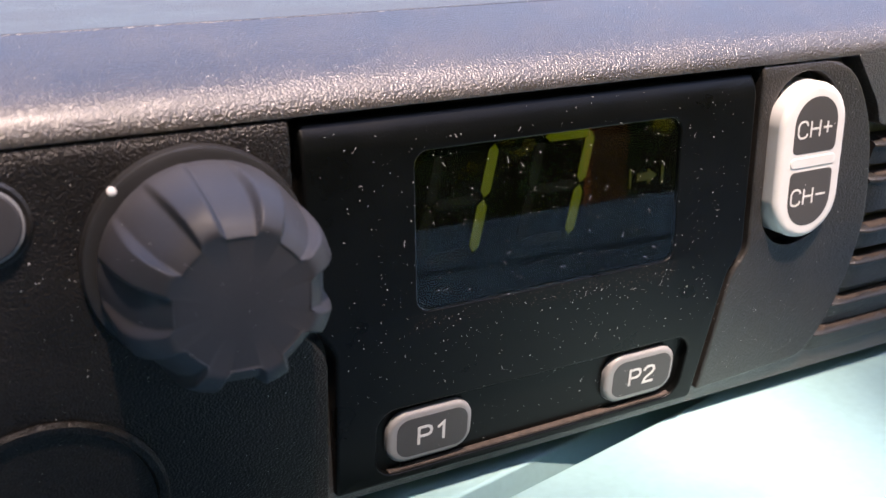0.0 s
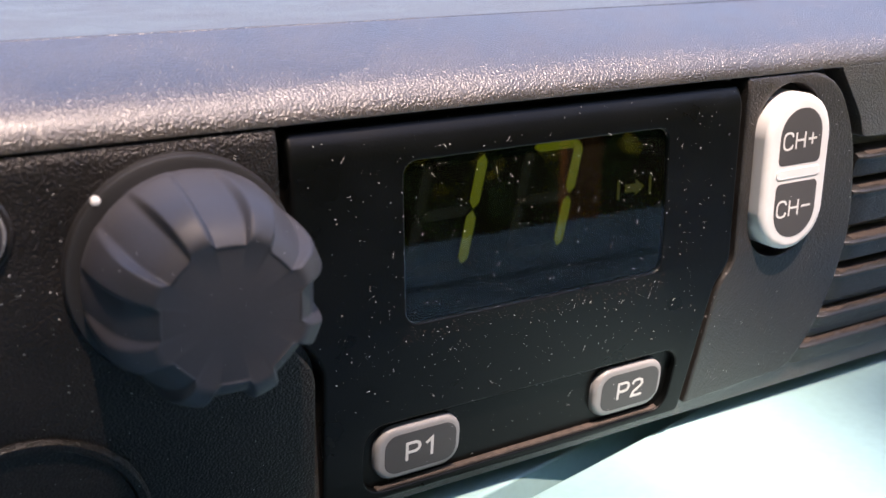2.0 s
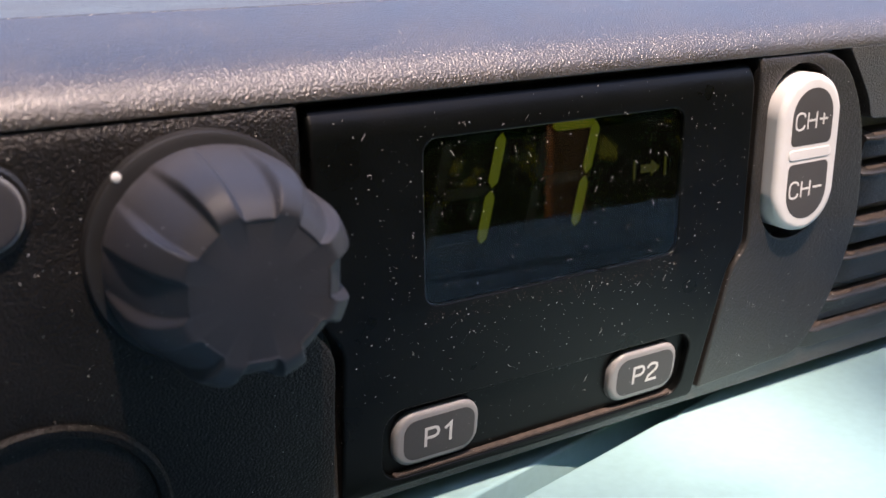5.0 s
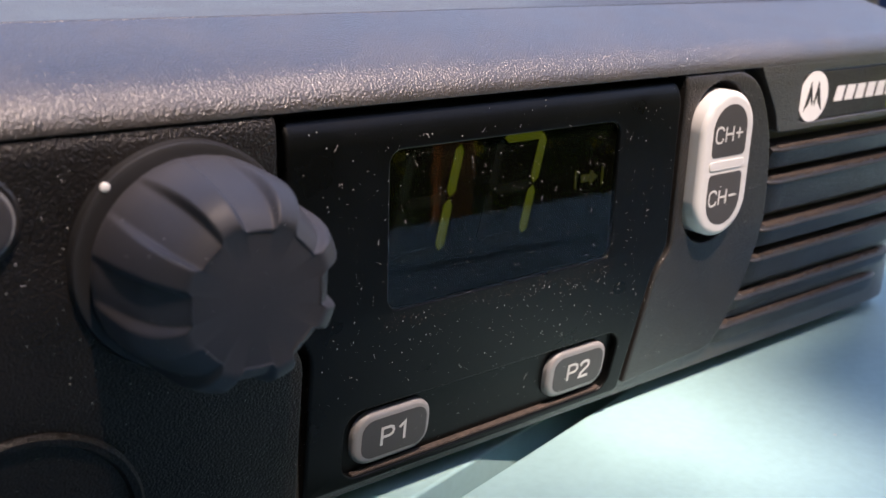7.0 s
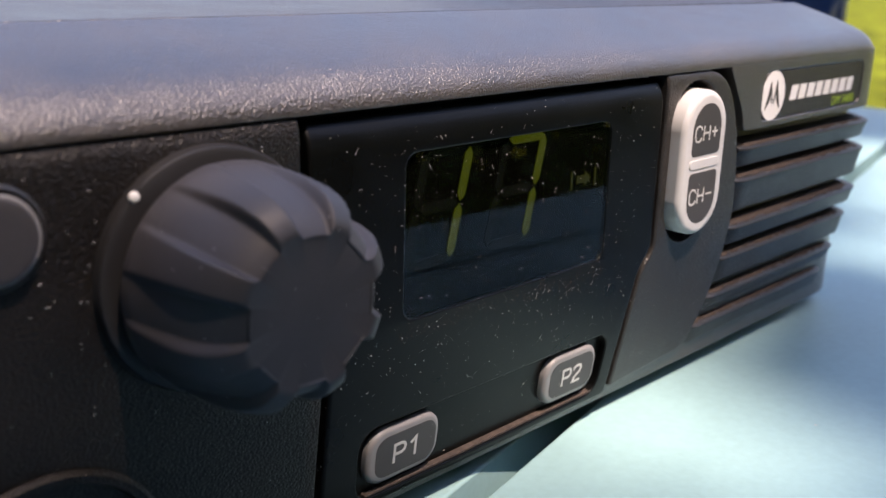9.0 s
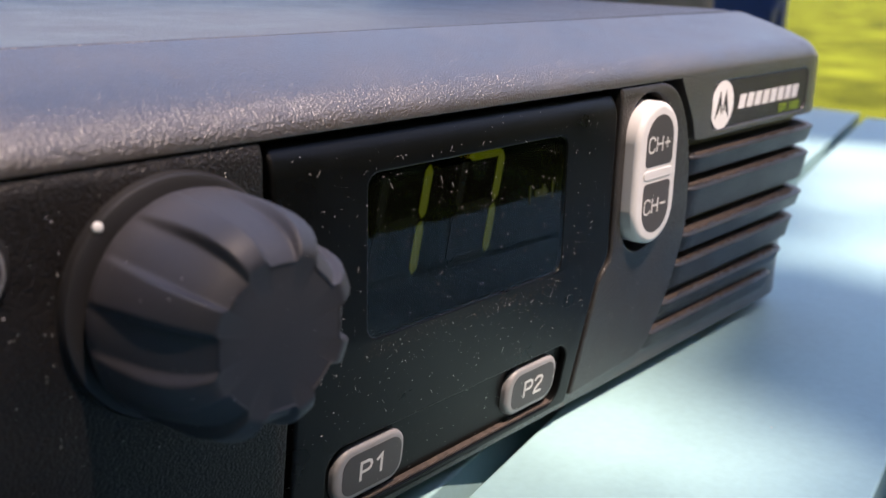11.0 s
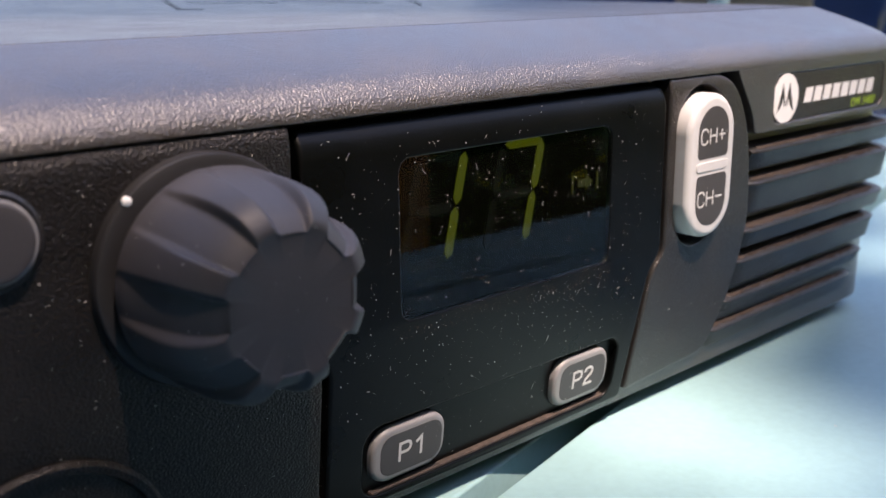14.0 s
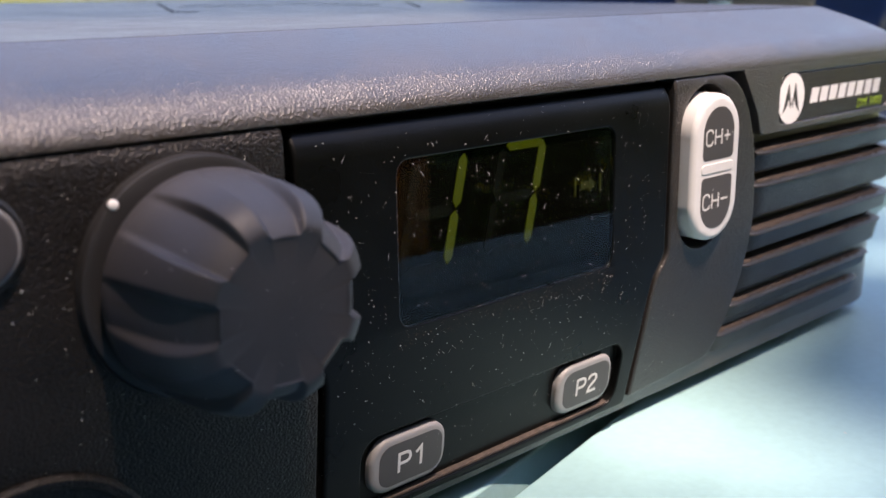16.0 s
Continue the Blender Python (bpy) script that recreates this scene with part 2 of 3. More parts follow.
def lettering(name, text, x, y, z, size, mat, parent, slant=0.0, wide=1.0, lift=0.05, bold=0.0, bend=0.0):
    """Flat raised writing on the front; x, z: its middle."""
    cu = bpy.data.curves.new(name, "FONT")
    cu.body, cu.size, cu.align_x, cu.align_y = text, size * MM, "CENTER", "CENTER"
    cu.space_character = 1.12
    cu.shear, cu.extrude, cu.offset = slant, lift * MM, bold * MM
    tmp = bpy.data.objects.new(name, cu)
    scene.collection.objects.link(tmp)
    me = bpy.data.meshes.new_from_object(tmp.evaluated_get(bpy.context.evaluated_depsgraph_get()))
    bpy.data.objects.remove(tmp)
    me.transform(Matrix.Translation((x * MM, y * MM, z * MM)) @ Matrix.Rotation(radians(90 - bend), 4, "X") @ Matrix.Diagonal((wide, 1, 1, 1)))
    me.materials.clear()
    me.materials.append(mat)
    ob = new(name, me)
    ob.parent = parent
    return ob


GLYPHS = {
    "P": [[(0, 0), (0, 1), (0.5, 1), (0.66, 0.93), (0.72, 0.75), (0.66, 0.57), (0.5, 0.48), (0, 0.48)]],
    "1": [[(0.08, 0.76), (0.42, 1), (0.42, 0)]],
    "2": [[(0, 0.76), (0.06, 0.92), (0.22, 1), (0.48, 1), (0.64, 0.92), (0.68, 0.74), (0.6, 0.58), (0.1, 0.26), (0, 0.0), (0.7, 0.0)]],
    "C": [[(0.76, 0.74), (0.68, 0.92), (0.5, 1), (0.26, 1), (0.08, 0.9), (0, 0.7), (0, 0.3), (0.08, 0.1), (0.26, 0), (0.5, 0), (0.68, 0.08), (0.76, 0.26)]],
    "H": [[(0, 0), (0, 1)], [(0.74, 0), (0.74, 1)], [(0, 0.5), (0.74, 0.5)]],
    "+": [[(0.36, 0.16), (0.36, 0.86)], [(0, 0.51), (0.72, 0.51)]],
    "-": [[(0, 0.51), (0.8, 0.51)]],
}
ADVANCE = {"P": 1.0, "1": 0.6, "2": 0.7, "C": 1.04, "H": 1.02, "+": 0.72, "-": 0.8}


def print_strokes(name, text, cx, y, cz, cap, weight, mat, parent, lean_back=0.0):
    """Printed capitals drawn as flat strokes; cx, cz: their middle, cap: their height."""
    bm = bmesh.new()
    total = sum(ADVANCE[c] for c in text)
    at, layer = cx - total * cap / 2, 0
    for c in text:
        for line in GLYPHS[c]:
            layer += 1
            pts = [Vector((at + px * cap, cz + (pz - 0.5) * cap)) for px, pz in line]
            rows = []
            for k, p in enumerate(pts):
                a = (p - pts[k - 1]).normalized() if k else (pts[1] - p).normalized()
                b = (pts[k + 1] - p).normalized() if k + 1 < len(pts) else a
                n = Vector((-a.y - b.y, a.x + b.x)).normalized()
                n *= weight / 2 / max(0.45, n.dot(Vector((-a.y, a.x))))
                rows.append([(p + n), (p - n)])
            front = [[bm.verts.new((q.x, y - 0.002 * layer + lean_back * (cz - q.y), q.y)) for q in row] for row in rows]
            back = [[bm.verts.new((q.x, y + 0.05 + lean_back * (cz - q.y), q.y)) for q in row] for row in rows]
            for k in range(len(rows) - 1):
                bm.faces.new((front[k][0], front[k][1], front[k + 1][1], front[k + 1][0]))
                bm.faces.new((front[k][0], front[k + 1][0], back[k + 1][0], back[k][0]))
                bm.faces.new((front[k][1], back[k][1], back[k + 1][1], front[k + 1][1]))
        at += ADVANCE[c] * cap
    return part(name, bm, mat, parent, smooth=False)


def thing(name, label, category, group="", kind=""):
    return tagged(new(name), label, category, group, kind)


# ---- table ----
TABLE_Z = -6.6
SLOPE = 0.215


def board(y_near, y_far, turn_near=SLOPE, turn_far=SLOPE):
    """One painted board, running along x with a slight turn against the radio; y at x = 100."""
    bm = bmesh.new()
    x0, x1 = -220.0, 484.0 + 0.15 * ((y_near + y_far) / 2)
    pts = [(x, y + k * (x - 100)) for x, y, k in ((x0, y_near, turn_near), (x1, y_near, turn_near), (x1, y_far, turn_far), (x0, y_far, turn_far))]
    top = [bm.verts.new((x, y, TABLE_Z)) for x, y in pts]
    low = [bm.verts.new((x, y, TABLE_Z - 22)) for x, y in pts]
    bm.faces.new(top)
    bm.faces.new(low)
    for i in range(4):
        bm.faces.new((top[i], top[(i + 1) % 4], low[(i + 1) % 4], low[i]))
    rim = [e for e in bm.edges if all(v.co.z > TABLE_Z - 1 for v in e.verts)]
    bmesh.ops.bevel(bm, geom=rim, offset=0.5, segments=3, affect="EDGES", profile=0.5)
    return bm


table = thing("garden_table", "pale turquoise painted wooden garden table with open board joints", "table")
for near, far, k0, k1 in ((-100.5, -76, 0.04, 0.075), (-73, -48, 0.075, 0.15), (-43, 2.3, 0.16, SLOPE), (6.6, 120, SLOPE, SLOPE), (124, 250, SLOPE, SLOPE), (254, 380, SLOPE, SLOPE)):
    part("board", board(near, far, k0, k1), M_TABLE, table)
# Dark sheet below the boards puts shade into the open joints.
part("joint_shade_sheet", block(-190, 430, -50, 330, TABLE_Z - 42, TABLE_Z - 22.5), M_JOINT_SHADE, table, "dark turquoise sheet for shade in the board joints")
for lx, ly in ((-175, -70), (400, -15), (-175, 230), (400, 370)):
    part("leg", block(lx - 25, lx + 25, ly - 25, ly + 25, -720, TABLE_Z - 22.2, 3), M_TABLE, table)


# ---- radio ----
radio = thing("two_way_radio", "black mobile two-way radio with display, knob and speaker grille, dusty", "radio")
X0, X1 = 17.5, 197.2

# housing: one profile swept along x, drawn in at the ends
PROFILE = [(3.6, -3.6), (3.6, 43.7), (0.16, 43.72), (0.12, 43.8), (0.12, 44.3), (0.3, 44.9), (0.65, 45.55), (1.1, 46.15), (1.65, 46.7), (2.3, 47.15), (3.2, 47.6), (4.5, 48.12), (6.5, 48.85), (10.0, 50.0),
           (15.6, 51.6), (15.8, 50.6), (16.2, 50.6), (204, 53.0), (206, 51), (206, -3.6)]
END_X, END_Z = 9.0, 5.5


def drawn_in(x):
    """How far the ends of the housing fall away at x."""
    u = max(0.0, (X0 + END_X - x) / END_X, (x - X1 + END_X) / END_X)
    return END_Z * (1 - math.sqrt(max(0.0, 1 - min(1.0, u) ** 2)))


def housing():
    bm = bmesh.new()
    rows = []
    ends = [END_X * (1 - math.cos(k * math.pi / 32)) for k in range(17)]
    for x in [X0 + d for d in ends] + [X1 - d for d in reversed(ends)]:
        row, i = [], drawn_in(x)
        for y, z in PROFILE:
            yy = y + i * 0.7 if y < 100 else y
            zz = z - i * min(1.0, max(0.0, (z - 43.7) / 1.6))
            row.append(bm.verts.new((x, yy, zz)))
        rows.append(row)
    n = len(PROFILE)
    for p, q in zip(rows, rows[1:]):
        for k in range(n):
            bm.faces.new((p[k], p[(k + 1) % n], q[(k + 1) % n], q[k]))
    bm.faces.new(rows[0])
    bm.faces.new(rows[-1])
    return bm


part("housing", housing(), M_CASE, radio, "grained black housing with a bevelled front edge")


def lid():
    bm = bmesh.new()
    loop = rounded([(X0 + 4, 16.3), (X1 - 6, 16.3), (X1 - 6, 203), (X0 + 4, 203)], [14, 6, 3, 3], 6)
    rows = []
    for k in range(4):
        a = k / 3 * math.pi / 2
        d = 0.5 * (1 - math.sin(a))
        rows.append([bm.verts.new((x, y, 51.64 + (y - 16) * 0.012 - 0.5 * (1 - math.cos(a)))) for x, y in offset(loop, d)])
    rows.append([bm.verts.new((x, y, 51.0)) for x, y in loop])
    for p, q in zip(rows, rows[1:]):
        for i in range(len(loop)):
            bm.faces.new((p[i], p[(i + 1) % len(loop)], q[(i + 1) % len(loop)], q[i]))
    bm.faces.new(rows[0])
    return bm


part("lid", lid(), M_LID, radio, "black painted metal lid, faintly dusty")
seam = block(55, X1 - 13, 15.55, 16.4, 50.8, 51.66)
for v in seam.verts:
    v.co.z -= 0.14 if v.co.x < 56 else 0.0
# Dark strip fills the gap before the lid, painted for its shade.
part("seam_shade", seam, M_DARK, radio, "dark strip filling the lid's front gap, in place of its shade")
def groove_shade_ribbon(points, w=1.1):
    """A dark raised ribbon for the shade in an emblem groove, along points (x, y)."""
    bm = bmesh.new()
    pts = [Vector(p) for p in points]
    rows = []
    for k, p in enumerate(pts):
        a = (p - pts[k - 1]).normalized() if k else (pts[1] - p).normalized()
        b = (pts[k + 1] - p).normalized() if k + 1 < len(pts) else a
        n = Vector((-a.y - b.y, a.x + b.x)).normalized() * w / 2
        z = 51.64 + (p.y - 16) * 0.012
        rows.append([bm.verts.new((q.x, q.y, z + h)) for q, h in ((p + n, -0.3), (p + n * 0.8, 0.10), (p - n * 0.8, 0.10), (p - n, -0.3))])
    for p, q in zip(rows, rows[1:]):
        for i in range(4):
            bm.faces.new((p[i], p[(i + 1) % 4], q[(i + 1) % 4], q[i]))
    bm.faces.new(rows[0])
    bm.faces.new(rows[-1])
    return bm


# Points fitted to the camera's grazing view of the lid.
for line in ([(128, 158), (111, 122), (94.1, 85.7), (97.2, 82.6)], [(116, 124), (125, 118), (130.6, 110)], [(144.7, 130), (146.2, 110), (146.7, 93.6)], [(169, 111), (155, 92), (141, 74)]):
    part("emblem_line", groove_shade_ribbon(line), M_DARK, radio, "dark raised ribbon painted for the shade of an emblem groove")

# front pieces
LEFT = rounded([(14, -2.6), (62.3, -2.6), (62.3, 17.2), (59.4, 20.6), (59.4, 43.66), (14, 43.66)], [4, 0.5, 2, 2, 0.5, 3])
MIC = [(33.0 + 11.2 * math.cos(2 * math.pi * i / 40), 4.6 + 11.2 * math.sin(2 * math.pi * i / 40)) for i in range(40)]
MIC = [(x, max(z, -2.0)) for x, z in MIC]
part("left_fascia", plate(LEFT, 0.0, 3.4, 0.35, shift=lambda c: max(0, c.z - 41.6) ** 2 * 0.13 if c.y < 2 else 0), M_FRONT, radio, "grained black fascia round the volume knob")

PANEL = rounded([(63.2, -2.4), (116.2, -2.4), (119.3, 16.8), (121.2, 19.0), (121.2, 43.0), (60.4, 43.0), (60.4, 20.8), (63.2, 17.4)], [0.6, 0.8, 2, 2, 0.6, 0.8, 2, 2])
WINDOW = box2(73.0, 109.2, 20.2, 38.6, 1.6)
TRAY = rounded([(68.2, -1.2), (113.5, -1.2), (114.6, 8.0), (68.2, 8.0)], [2.6, 2.6, 2.6, 2.6])
part("display_panel", plate(PANEL, 0.0, 3.4, 0.5, holes=[WINDOW[::1], TRAY], shift=lambda c: max(0, c.z - 39.6) ** 2 * 0.13 if c.y < 2.4 else 0), M_PANEL, radio, "smooth black display panel speckled with dust")
part("button_tray", plate(offset(TRAY, -0.3), 1.1, 3.0, 0.1), M_PANEL, radio)
# Brown strip painted as sunlight catching the tray's lower edge.
part("tray_light_line", plate(rounded([(70.0, -1.25), (112.6, -1.25), (112.9, -0.75), (70.0, -0.8)], 0.2, 2), 0.25, 1.2, 0.15), M_BROWN, radio, "brown strip painted as sunlight on the tray's lower edge")
part("display_backing", plate(offset(WINDOW, -0.4), 0.62, 2.6, 0.1, bend=False), M_LCD, radio)
display = part("display_window", plate(offset(WINDOW, -0.5), 0.10, 0.32, 0.05, bend=False), M_PANE, radio, "clear glossy window over a green digit display")


def segment(p, q, w):
    """A display segment from p to q with pointed ends."""
    a, b = Vector(p), Vector(q)
    u = (b - a).normalized()
    s = Vector((-u.y, u.x)) * w / 2
    bm = bmesh.new()
    vs = [bm.verts.new((v.x, 0.54, v.y)) for v in (a, a + u * w * 0.6 - s, b - u * w * 0.6 - s, b, b - u * w * 0.6 + s, a + u * w * 0.6 + s)]
    face = bm.faces.new(vs)
    made = bmesh.ops.extrude_face_region(bm, geom=[face])
    for v in made["geom"]:
        if isinstance(v, bmesh.types.BMVert):
            v.co.y = 0.60
    return bm


def digit(x, lit):
    """Seven slanted segments; x: the lower right corner."""
    def at(u, v):
        return (x - 6.8 * (1 - u) + 2.9 * v, 26.0 + 12.2 * v)
    ends = {"b": ((1, 1), (1, 0.51)), "c": ((1, 0.49), (1, 0)), "f": ((0, 1), (0, 0.51)), "e": ((0, 0.49), (0, 0)),
            "a": ((0.06, 1.0), (0.98, 1.0)), "g": ((0.06, 0.5), (0.94, 0.5)), "d": ((0.06, 0), (0.94, 0))}
    for key, (p, q) in ends.items():
        on = key in lit
        part("segment", segment(at(*p), at(*q), 1.25), M_SEG if on else M_GHOST, radio, "lit yellow-green segment" if on else "")


digit(80.3, "bc")
digit(93.3, "abc")
for x, h in ((102.0, 2.4), (106.9, 2.4)):
    part("icon_bar", plate(box2(x, x + 0.35, 30.4, 30.4 + h, 0.05, 1), 0.54, 0.60, 0.02, bend=False), M_ICON, radio)
part("icon_arrow", plate([(103.2, 31.1), (104.8, 31.1), (104.8, 30.6), (106.2, 31.6), (104.8, 32.6), (104.8, 32.1), (103.2, 32.1)], 0.54, 0.60, 0.02, bend=False), M_ICON, radio)


def key_button(cx, cz, text):
    """A pale programmable key with a dark printed face."""
    base = box2(cx - 5.75, cx + 5.6, cz - 3.55, cz + 3.5, 2.6)
    key = part("key", plate(base, 0.0, 3.0, 0.6, slices=(6, 4, 2)), M_KEY, radio, "pale plastic key with a dark printed face")
    part("key_face", plate(box2(cx - 4.6, cx + 4.9, cz - 2.75, cz + 2.55, 1.7), -0.04, 0.3, 0.03, slices=(6, 4, 2)), M_GREY, key)
    print_strokes("key_letters", text, cx + 0.15, -0.06 + lean(cz), cz - 0.15, 2.35, 0.36, M_INK, key, 0.115)


key_button(75.4, 3.6, "P1")
key_button(106.7, 3.7, "P2")

# right fascia with the channel rocker
RIGHT = rounded([(117.2, -1.6), (137.0, -0.6), (141.5, 6.0), (143.6, 14.0), (144.2, 24.0), (142.8, 35.0), (137.5, 43.64), (122.0, 43.64), (122.0, 18.8), (120.0, 16.6)], [0.5, 2, 4, 4, 5, 5, 6, 0.5, 2, 2])
WELL = rounded([(124.0, 18.9), (136.0, 18.9), (136.0, 42.2), (124.0, 42.2)], 5.9, 9)
ROCKER = rounded([(124.2, 20.2), (135.8, 20.2), (135.8, 41.2), (124.2, 41.2)], 5.75, 9)
# Takes the lighter trim because sun falls on this side.
part("right_fascia", plate(RIGHT, 0.0, 3.4, 0.4, holes=[offset(WELL, -0.2)], shift=lambda c: max(0, c.z - 41.6) ** 2 * 0.10 if c.y < 2 else 0), M_TRIM, radio, "grained black fascia round the channel rocker")
# Well floor coloured dark for the shade round the rocker.
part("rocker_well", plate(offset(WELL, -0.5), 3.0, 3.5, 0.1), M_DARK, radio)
rocker = part("channel_rocker", plate(ROCKER, -1.9, 2.9, 0.9, bend=False), M_WHITE, radio, "pale plastic up and down channel rocker")
UP = rounded([(126.3, 32.0), (133.9, 32.0), (133.9, 39.4), (126.3, 39.4)], [0.8, 0.8, 4.0, 4.0], 8)
DOWN = rounded([(126.3, 22.0), (133.9, 22.0), (133.9, 29.6), (126.3, 29.6)], [4.0, 4.0, 0.8, 0.8], 8)
for outline, text, zc in ((UP, "CH+", 35.2), (DOWN, "CH-", 26.1)):
    part("rocker_face", plate(outline, -1.95, -1.6, 0.03, bend=False), M_GREY, rocker)
    print_strokes("rocker_letters", text, 129.9, -1.98, zc, 2.15, 0.27, M_INK, rocker)

part("rocker_ridge", plate(box2(126.1, 134.1, 30.1, 31.5, 0.6), -2.02, -1.7, 0.1, bend=False), M_WHITE, rocker)

# grille and badge
FRAME = rounded([(144.6, 33.6), (196.8, 33.6), (196.9, 38.6), (194.6, 43.2), (190.5, 43.72), (138.9, 43.72), (143.9, 36.5)], [1, 1.5, 4, 2, 1, 0.4, 3])
BADGE = rounded([(149.9, 34.6), (187.4, 34.6), (187.4, 42.3), (149.9, 42.3)], [1.6, 1.6, 1.6, 1.6])


def badge_surround():
    bm = plate(FRAME, 0.12, 4.4, 0.06, holes=[BADGE], bend=False, hole_r=0.3)
    for x in (188.6, 190, 191.5, 193, 194.2, 195.3, 196.2):
        bmesh.ops.bisect_plane(bm, geom=bm.verts[:] + bm.edges[:] + bm.faces[:], plane_co=(x, 0, 0), plane_no=(1, 0, 0))
    for v in bm.verts:
        v.co.y += 0.7 * drawn_in(v.co.x)
    return bm


part("badge_surround", badge_surround(), M_CASE, radio)
badge = part("badge_plate", plate(offset(BADGE, 0.1), 0.25, 1.4, 0.15, bend=False), M_TRIM, radio, "black name plate with a round white mark")
part("round_mark", lathe([(3.95, 0.22), (3.95, 0.30)], 153.4, 38.4, 40), M_BADGE, badge, "round white maker's mark")
for s in (-1, 1):
    wing = [(153.4 + s * a, b) for a, b in ((0.15, 37.6), (1.0, 40.8), (2.5, 36.2), (1.25, 37.4), (0.9, 38.6), (0.35, 36.9))]
    part("mark_wing", plate(wing if s < 0 else wing[::-1], 0.18, 0.26, 0.0, bend=False), M_TRIM, badge)
for k in range(8):
    x = 159.2 + 3.1 * k
    part("badge_bar", plate([(x, 37.2), (x + 2.4, 37.2), (x + 3.0, 39.6), (x + 0.6, 39.6)], 0.2, 0.3, 0.0, bend=False), M_BADGE, badge)
lettering("model_letters", "DM 3400", 180.2, 0.24, 35.7, 2.2, M_GREEN, badge, slant=0.2)

# Dark-coloured back stands for the shade between the bars.
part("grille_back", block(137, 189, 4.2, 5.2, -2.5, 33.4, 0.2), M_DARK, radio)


def slat(z1, z0, x0, x1):
    """A grille bar: a flat ledge on top, a crisp nose, its face falling back below, and a chamfered end."""
    bm = bmesh.new()
    h = z1 - z0
    prof = [(5.2, z1 + 0.55), (1.3, z1 - 0.2), (0.45, z1 - 0.5), (0.12, z1 - 0.75), (0.1, z1 - 1.05), (0.35, z1 - 1.3), (0.45 + 0.12 * h, z0 + 0.3), (0.8 + 0.12 * h, z0), (5.2, z0 + 0.5)]
    mid = (z0 + z1) / 2
    rows = []
    n = 18
    for x, e in [(x0, 0.0)] + [(x0 + 1.4 + (x1 - x0 - 5.6) * k / n, 0.0) for k in range(n + 1)] + [(x1 - 3.0, 0.06), (x1 - 2.0, 0.2), (x1 - 1.1, 0.5), (x1 - 0.4, 0.95), (x1, 1.5)]:
        f = 0.7 if x == x0 else 0.0
        end = max(0.0, e - 0.4) * 0.16
        rows.append([bm.verts.new((x, min(6.0, y + lean(z1) + e + f + 0.0006 * max(0.0, x - 170) ** 2), z + (mid - z) * end)) for y, z in prof])
    for p, q in zip(rows, rows[1:]):
        for i in range(len(prof)):
            j = (i + 1) % len(prof)
            bm.faces.new((p[i], p[j], q[j], q[i]))
    bm.faces.new(rows[0])
    bm.faces.new(rows[-1])
    return bm


def ledge_dust_light(z1, x0, x1):
    """A thin brown film on a bar's ledge, for its dust and its sunlit tone."""
    bm = bmesh.new()
    rnd = random.Random(int(z1 * 10))
    rows = []
    for k in range(41):
        x = x0 + 1.6 + (x1 - x0 - 5.4) * k / 40
        front, back = 0.55 + rnd.uniform(-0.1, 0.25), 4.6
        bow = lean(z1) + 0.0006 * max(0.0, x - 170) ** 2
        pts = [(front, z1 - 0.5 + 0.055), (1.3, z1 - 0.2 + 0.05), (back, z1 + 0.435 + 0.05), (back, z1 + 0.40), (1.3, z1 - 0.22)]
        rows.append([bm.verts.new((x, y + bow, z)) for y, z in pts])
    for p, q in zip(rows, rows[1:]):
        for i in range(5):
            bm.faces.new((p[i], p[(i + 1) % 5], q[(i + 1) % 5], q[i]))
    bm.faces.new(rows[0])
    bm.faces.new(rows[-1])
    return bm


for top, low, a, b in [(31.4, 27.6, 145.2, 196.4), (26.3, 20.3, 145.0, 195.8), (18.7, 15.0, 144.6, 194.8), (13.7, 8.8, 143.4, 193.2), (7.4, 4.4, 141.4, 191.0), (2.9, -0.8, 138.6, 188.2)]:
    bar = part("grille_bar", slat(top, low, a, b), M_TRIM, radio)
    part("dust_light_film", ledge_dust_light(top, a, b), M_LEDGE, bar, "brown film for dust and sunlight on the bar's ledge")

# volume knob
KX, KZ = 49.6, 31.0
part("knob_collar", lathe([(11.15, 3), (11.15, -0.6), (10.9, -1.05), (10.4, -1.2), (8, -1.2)], KX - 0.3, KZ + 0.2, 96), M_RING, radio)
a = radians(134)
part("pointer_dot", lathe([(0.45, -0.9), (0.45, -1.2), (0.3, -1.3)], KX - 0.3 + 10.85 * math.cos(a), KZ + 0.2 + 10.85 * math.sin(a), 16), M_BADGE, radio, "white index dot on the collar")


def knob_radius(r, y, ang):
    """Eight raised ribs that narrow towards the front, with scallops deepening between them."""
    ph = ((math.degrees(ang) - 20.0) / 45.0 + 0.5) % 1.0
    run = min(1.0, max(0.0, (-2.4 - y) / 9.0))
    half = 0.26 - 0.06 * run
    w = min(1.0, max(0.0, (half - abs(ph - 0.5)) / 0.10 + 0.5))
    w = w * w * (3 - 2 * w)
    dish = math.cos((ph - math.floor(ph + 0.5)) * math.pi) ** 2
    depth = (0.12 + 1.10 * run) * min(1.0, max(0.0, (-2.2 - y) / 0.6))
    depth *= min(1.0, max(0.0, (r - 6.3) / 0.9))
    return r - (1.0 - w) * depth * (0.85 + 0.15 * dish)


